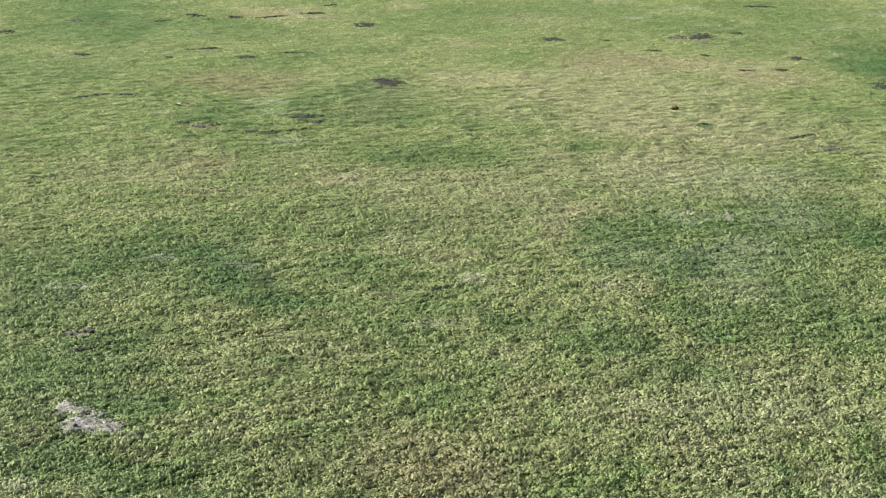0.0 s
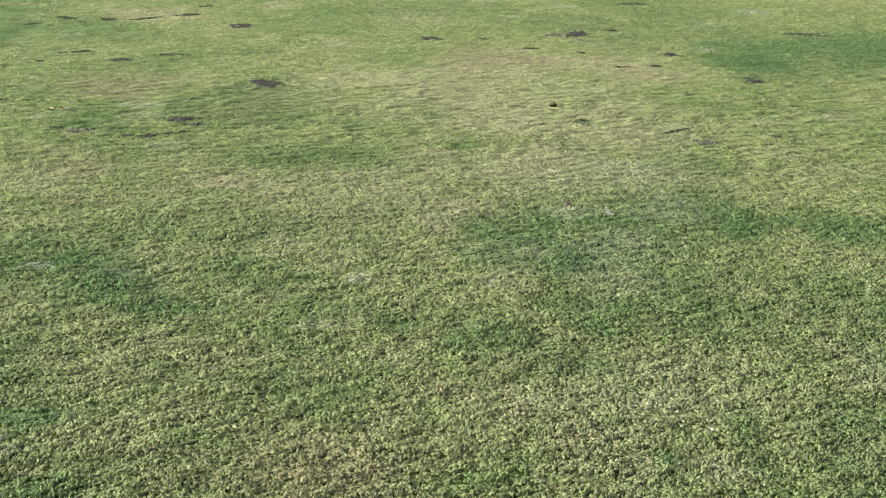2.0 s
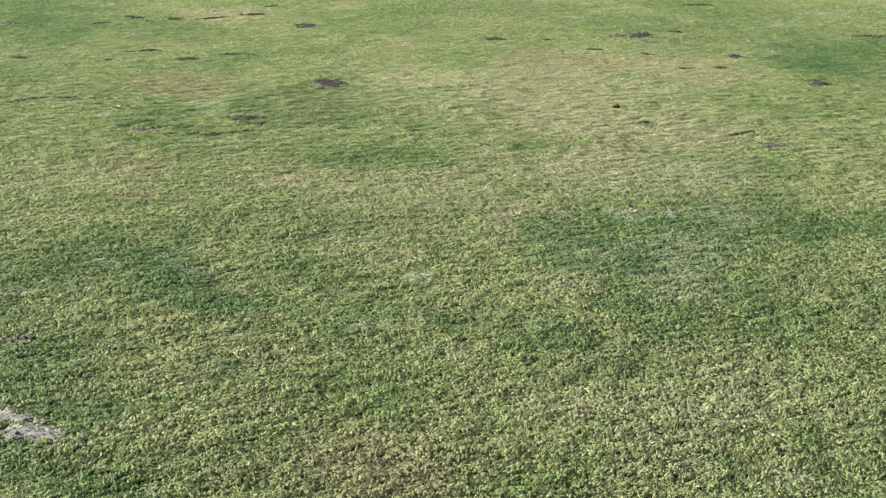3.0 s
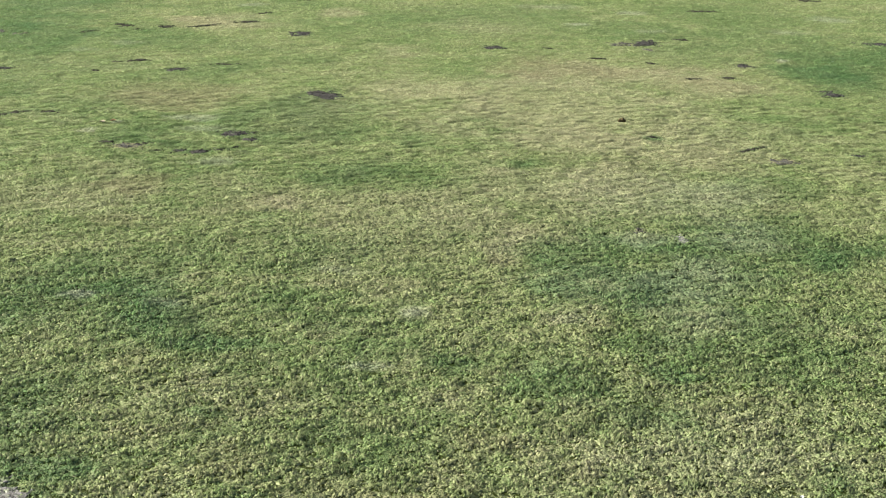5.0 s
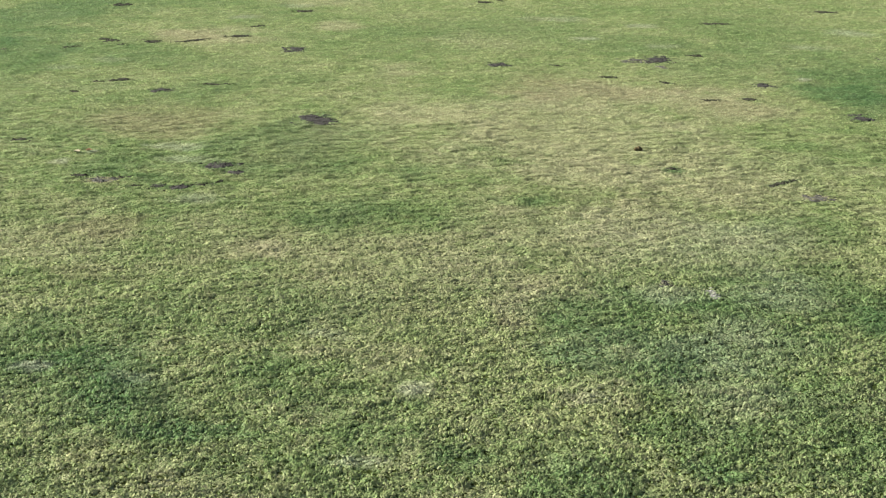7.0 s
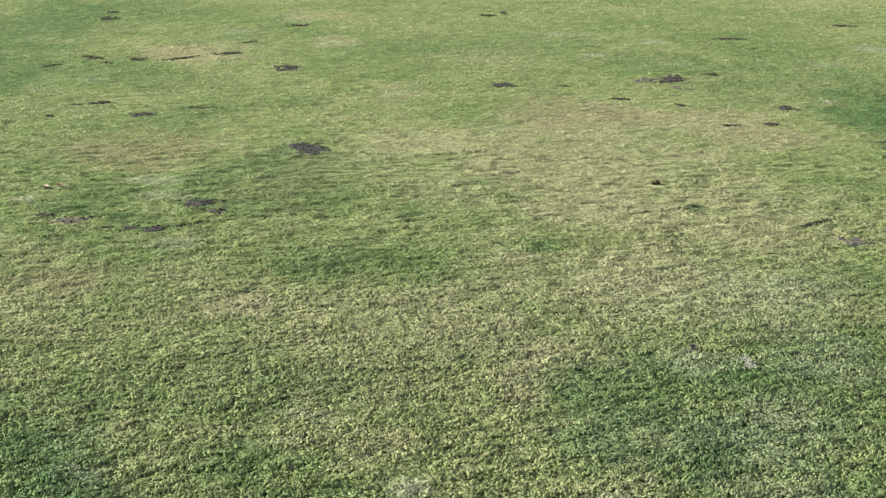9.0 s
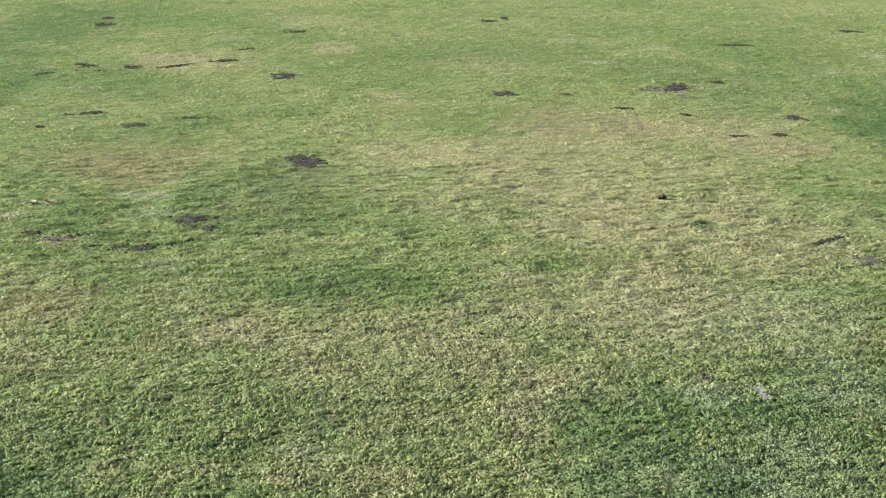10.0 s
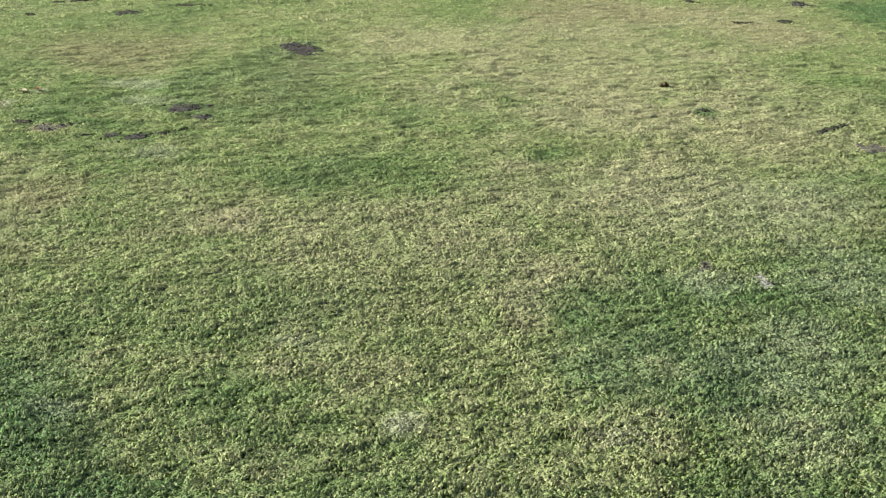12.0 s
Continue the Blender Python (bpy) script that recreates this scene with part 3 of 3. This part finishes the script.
def build_grass():
    """Tufts over all of the lawn that is seen, with fewer and broader blades far off."""
    rng = np.random.default_rng(5)
    near, middle, far = np.arange(-13.6, 4, 0.05), np.arange(4, 14, 0.05), np.arange(14, 47.5, 0.05)
    sowings = []
    x, y = sow(rng, near, np.full(len(near), 860.0))
    sowings.append(blades_of(rng, x, y, 5, np.full(len(x), 0.9)))
    x, y = sow(rng, middle, 720.0 * (22.0 / (middle + 18.0)) ** 1.75)
    sowings.append(blades_of(rng, x, y, 4, ((y + 18.0) / 22.0) ** 0.35))
    x, y = sow(rng, far, 680.0 * (22.0 / (far + 18.0)) ** 1.75)
    sowings.append(blades_of(rng, x, y, 2, ((y + 18.0) / 22.0) ** 0.35))
    x, y = rng.uniform(-34, 30, 150000), rng.uniform(-22, 52, 150000)
    left, right = -5.9 - (y + 12.4) * 0.44, 8.0 + (y + 12.4) * 0.325
    out = np.maximum(np.maximum(left - x, x - right), np.maximum(-13.6 - y, y - 47.5))
    edge = (out > 0) & (rng.random(len(x)) < 1 - out / 6)
    sowings.append(blades_of(rng, x[edge], y[edge], 3, np.full(edge.sum(), 2.0)))
    verts, state, lean = (np.concatenate(some) for some in zip(*sowings))
    me = mesh_of("lawn_grass", verts, np.arange(len(verts)).reshape(-1, 3), GRASS, 3)
    layer = me.attributes.new("turf", "FLOAT_COLOR", "FACE")
    layer.data.foreach_set("color", state.astype(np.float32).ravel())
    layer = me.attributes.new("lean", "FLOAT_VECTOR", "FACE")
    layer.data.foreach_set("vector", lean.astype(np.float32).ravel())
    ob = new("lawn_grass", me)
    return tagged(ob, "short mown lawn grass, green with dry straw-coloured areas", "grass", kind="stuff")


build_grass()


# ---- bare hollows ----
LABELS = {"damp": "thin patch of grey-brown soil between lawn grass", "bare": "bare hollow of dark crumbly soil in the lawn",
          "slit": "narrow scar of torn turf in the lawn, soil darkened for the shade in it", "grey": "worn patch of pale grey dusty soil in the lawn",
          "white": "small chalky white patch of ground in the lawn"}


def build_hollow(spot, seed):
    """An uneven, torn sheet of soil between the grass."""
    state, cx, cy, rx, ry, turn, strength = spot
    c, s = math.cos(turn), math.sin(turn)
    n = 44
    v, u = (a.ravel() * 1.35 for a in np.meshgrid(np.linspace(-1, 1, n), np.linspace(-1, 1, n), indexing="ij"))
    x, y = cx + u * rx * c - v * ry * s, cy + u * rx * s + v * ry * c
    jitter = np.random.default_rng(seed).normal(0, 0.012, (2, n * n))
    x, y = x + jitter[0] * rx, y + jitter[1] * ry
    z = soil_height(x, y) + (0.007 if state in ("bare", "slit") else 0.001) + 0.006 * rough_noise(x, y, 0.22, 141 + seed, 3) + 0.004 * smooth_noise(x, y, 0.07, 151 + seed)
    z += np.clip(0.22 * worn_away(spot, x, y), -0.06, 0.0)
    faces = quads(n, n)
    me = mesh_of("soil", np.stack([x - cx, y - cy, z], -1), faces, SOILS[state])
    ob = new("bare_patch")
    ob.location = (cx, cy, 0)
    new("soil", me).parent = ob
    tagged(ob, LABELS[state], "bare patch", "bare patches in the lawn")
    rng = np.random.default_rng(500 + seed)
    for _ in range({"bare": 11, "slit": 4, "damp": 7, "grey": 4, "white": 3}[state]):
        u, v = rng.uniform(-0.75, 0.75, 2)
        px, py = u * rx * c - v * ry * s, u * rx * s + v * ry * c
        if float(worn_away(spot, np.array([cx + px]), np.array([cy + py]))[0]) < 0.05:
            continue
        lump = new("crumb", CRUMBS[state][int(rng.integers(3))])
        size = float(rng.uniform(0.010, 0.028))
        ground = float(soil_height(np.array([cx + px]), np.array([cy + py]))[0]) + 0.015
        lump.matrix_basis = pose(px, py, ground, 0, 0, float(rng.uniform(0, 360))) @ Matrix.Diagonal((size, size * float(rng.uniform(0.6, 1)), size * 0.8, 1))
        lump.parent = ob


def crumb_mesh(seed, material):
    """A knobbly crumb of soil of unit size."""
    bm = bmesh.new()
    bmesh.ops.create_icosphere(bm, subdivisions=2, radius=1.0)
    for v in bm.verts:
        v.co *= 1 + 0.45 * noise.noise(v.co * 1.6 + Vector((seed * 7.0, 0, 0)))
    me = bpy.data.meshes.new("crumb")
    bm.to_mesh(me)
    bm.free()
    me.materials.append(material)
    return me


CRUMBS = {state: [crumb_mesh(n, soil) for n in range(3)] for state, soil in SOILS.items()}
for number, spot in enumerate(HOLLOWS):
    build_hollow(spot, number)


# ---- small things on the lawn ----
def plain_material(name, colour, second, scale, rough=0.8):
    mat, tree, shader, out = nodes_of(name)
    tree.links.new(mixed(tree, noise_node(tree, scale, 4.0, 0.7), colour, second), shader.inputs["Base Color"])
    shader.inputs["Roughness"].default_value = rough
    shader.inputs["Specular IOR Level"].default_value = 0.15
    return mat


def thing(name, bm, material, place, label, category):
    me = bpy.data.meshes.new(name)
    bm.to_mesh(me)
    bm.free()
    me.materials.append(material)
    ob = new(name, me)
    ob.location = (place[0], place[1], float(soil_height(np.array([place[0]]), np.array([place[1]]))[0]) + place[2])
    return tagged(ob, label, category)


def build_clod(x, y):
    """Two lobes of dark earth thrown up on the grass."""
    bm = bmesh.new()
    for dx, dy, r, h in ((-0.045, 0.0, 0.05, 0.05), (0.025, 0.012, 0.058, 0.08), (0.075, -0.015, 0.028, 0.035)):
        bmesh.ops.create_icosphere(bm, subdivisions=3, radius=1.0, matrix=Matrix.Translation((dx, dy, 0.03)) @ Matrix.Diagonal((r, r, h, 1)))
    for v in bm.verts:
        v.co += 0.016 * noise.noise_vector(v.co * 22) + 0.008 * noise.noise_vector(v.co * 60)
    thing("earth_clod", bm, plain_material("clod_earth", (0.035, 0.030, 0.014), (0.085, 0.068, 0.035), 40.0, 0.95), (x, y, 0.0), "small dark brown lump of earth on the grass", "earth clod")


def build_scrap(x, y):
    """A crumpled bit of white paper."""
    bm = bmesh.new()
    bmesh.ops.create_grid(bm, x_segments=5, y_segments=5, size=0.024)
    for v in bm.verts:
        v.co.z += 0.014 * noise.noise(v.co * 60) + 0.5 * abs(v.co.x)
        v.co.y *= 0.8
    bmesh.ops.solidify(bm, geom=bm.faces[:], thickness=0.0012)
    thing("paper_scrap", bm, plain_material("white_paper", (0.72, 0.72, 0.70), (0.82, 0.82, 0.80), 60.0, 0.6), (x, y, 0.034), "tiny crumpled scrap of white paper in the grass", "litter")


def build_leaf(x, y, length, turn, colour, second, label):
    """A curled dead leaf with a raised rib."""
    bm = bmesh.new()
    bmesh.ops.create_grid(bm, x_segments=10, y_segments=6, size=0.5)
    for v in bm.verts:
        u = v.co.x + 0.5
        v.co.y *= 0.9 * math.sin(math.pi * min(max(u, 0.03), 0.97)) ** 0.8
        v.co.z = 0.9 * v.co.y * v.co.y + 0.16 * (u - 0.4) ** 2 + 0.05 * noise.noise(v.co * 6) - (0.03 if abs(v.co.y) < 0.01 else 0)
    bmesh.ops.solidify(bm, geom=bm.faces[:], thickness=0.012)
    bmesh.ops.transform(bm, matrix=pose(0, 0, 0, 0, 0, turn) @ Matrix.Diagonal((length, length, length, 1)), verts=bm.verts)
    thing("dead_leaf", bm, plain_material("dead_leaf", colour, second, 70.0, 0.7), (x, y, 0.036), label, "leaf")


def build_clippings():
    """Dry cut stems, thin and slightly bent, lying over the grass where it is pale."""
    rng = np.random.default_rng(12)
    near = np.arange(-13.6, 8, 0.05)
    x, y = sow(rng, near, np.full(len(near), 60.0))
    state = turf_state(x, y)
    keep = rng.random(len(x)) < 0.02 + 0.9 * state[:, 2] + 0.06 * state[:, 0]
    x, y, state = x[keep], y[keep], state[keep]
    n = len(x)
    turn, bend = rng.random(n) * 6.283, rng.normal(0, 0.5, n)
    long, wide = rng.uniform(0.008, 0.018, n), rng.uniform(0.0018, 0.0032, n)
    z = soil_height(x, y) + rng.uniform(0.032, 0.042, n)
    sides = []
    for k, lift in ((-1, 0.0), (0, 0.007), (1, 0.002)):
        a = turn + bend * k
        cx, cy = x + np.cos(a) * long * k, y + np.sin(a) * long * k
        for side in (-1, 1):
            sides.append(np.stack([cx - np.sin(a) * wide * side, cy + np.cos(a) * wide * side, z + lift], -1))
    verts = np.stack(sides, 1).reshape(-1, 3)
    i = np.arange(n)[:, None] * 6
    faces = np.concatenate([i + np.array([0, 2, 3, 1]), i + np.array([2, 4, 5, 3])])
    straw = plain_material("dry_straw", (0.50, 0.48, 0.34), (0.36, 0.33, 0.20), 20.0)
    ob = new("dry_clippings", mesh_of("dry_clippings", verts, faces, straw))
    tagged(ob, "pale dry clippings scattered over the grass", "clippings", kind="stuff")


build_clod(3.84, 11.31)
build_scrap(4.94, -10.02)
build_leaf(-9.40, 9.41, 0.16, 20, (0.17, 0.085, 0.045), (0.24, 0.14, 0.08), "reddish brown dead leaf lying on the grass")
build_leaf(-9.65, 9.27, 0.17, -10, (0.26, 0.235, 0.17), (0.32, 0.285, 0.21), "bleached pale dead leaf lying on the grass")
build_clippings()
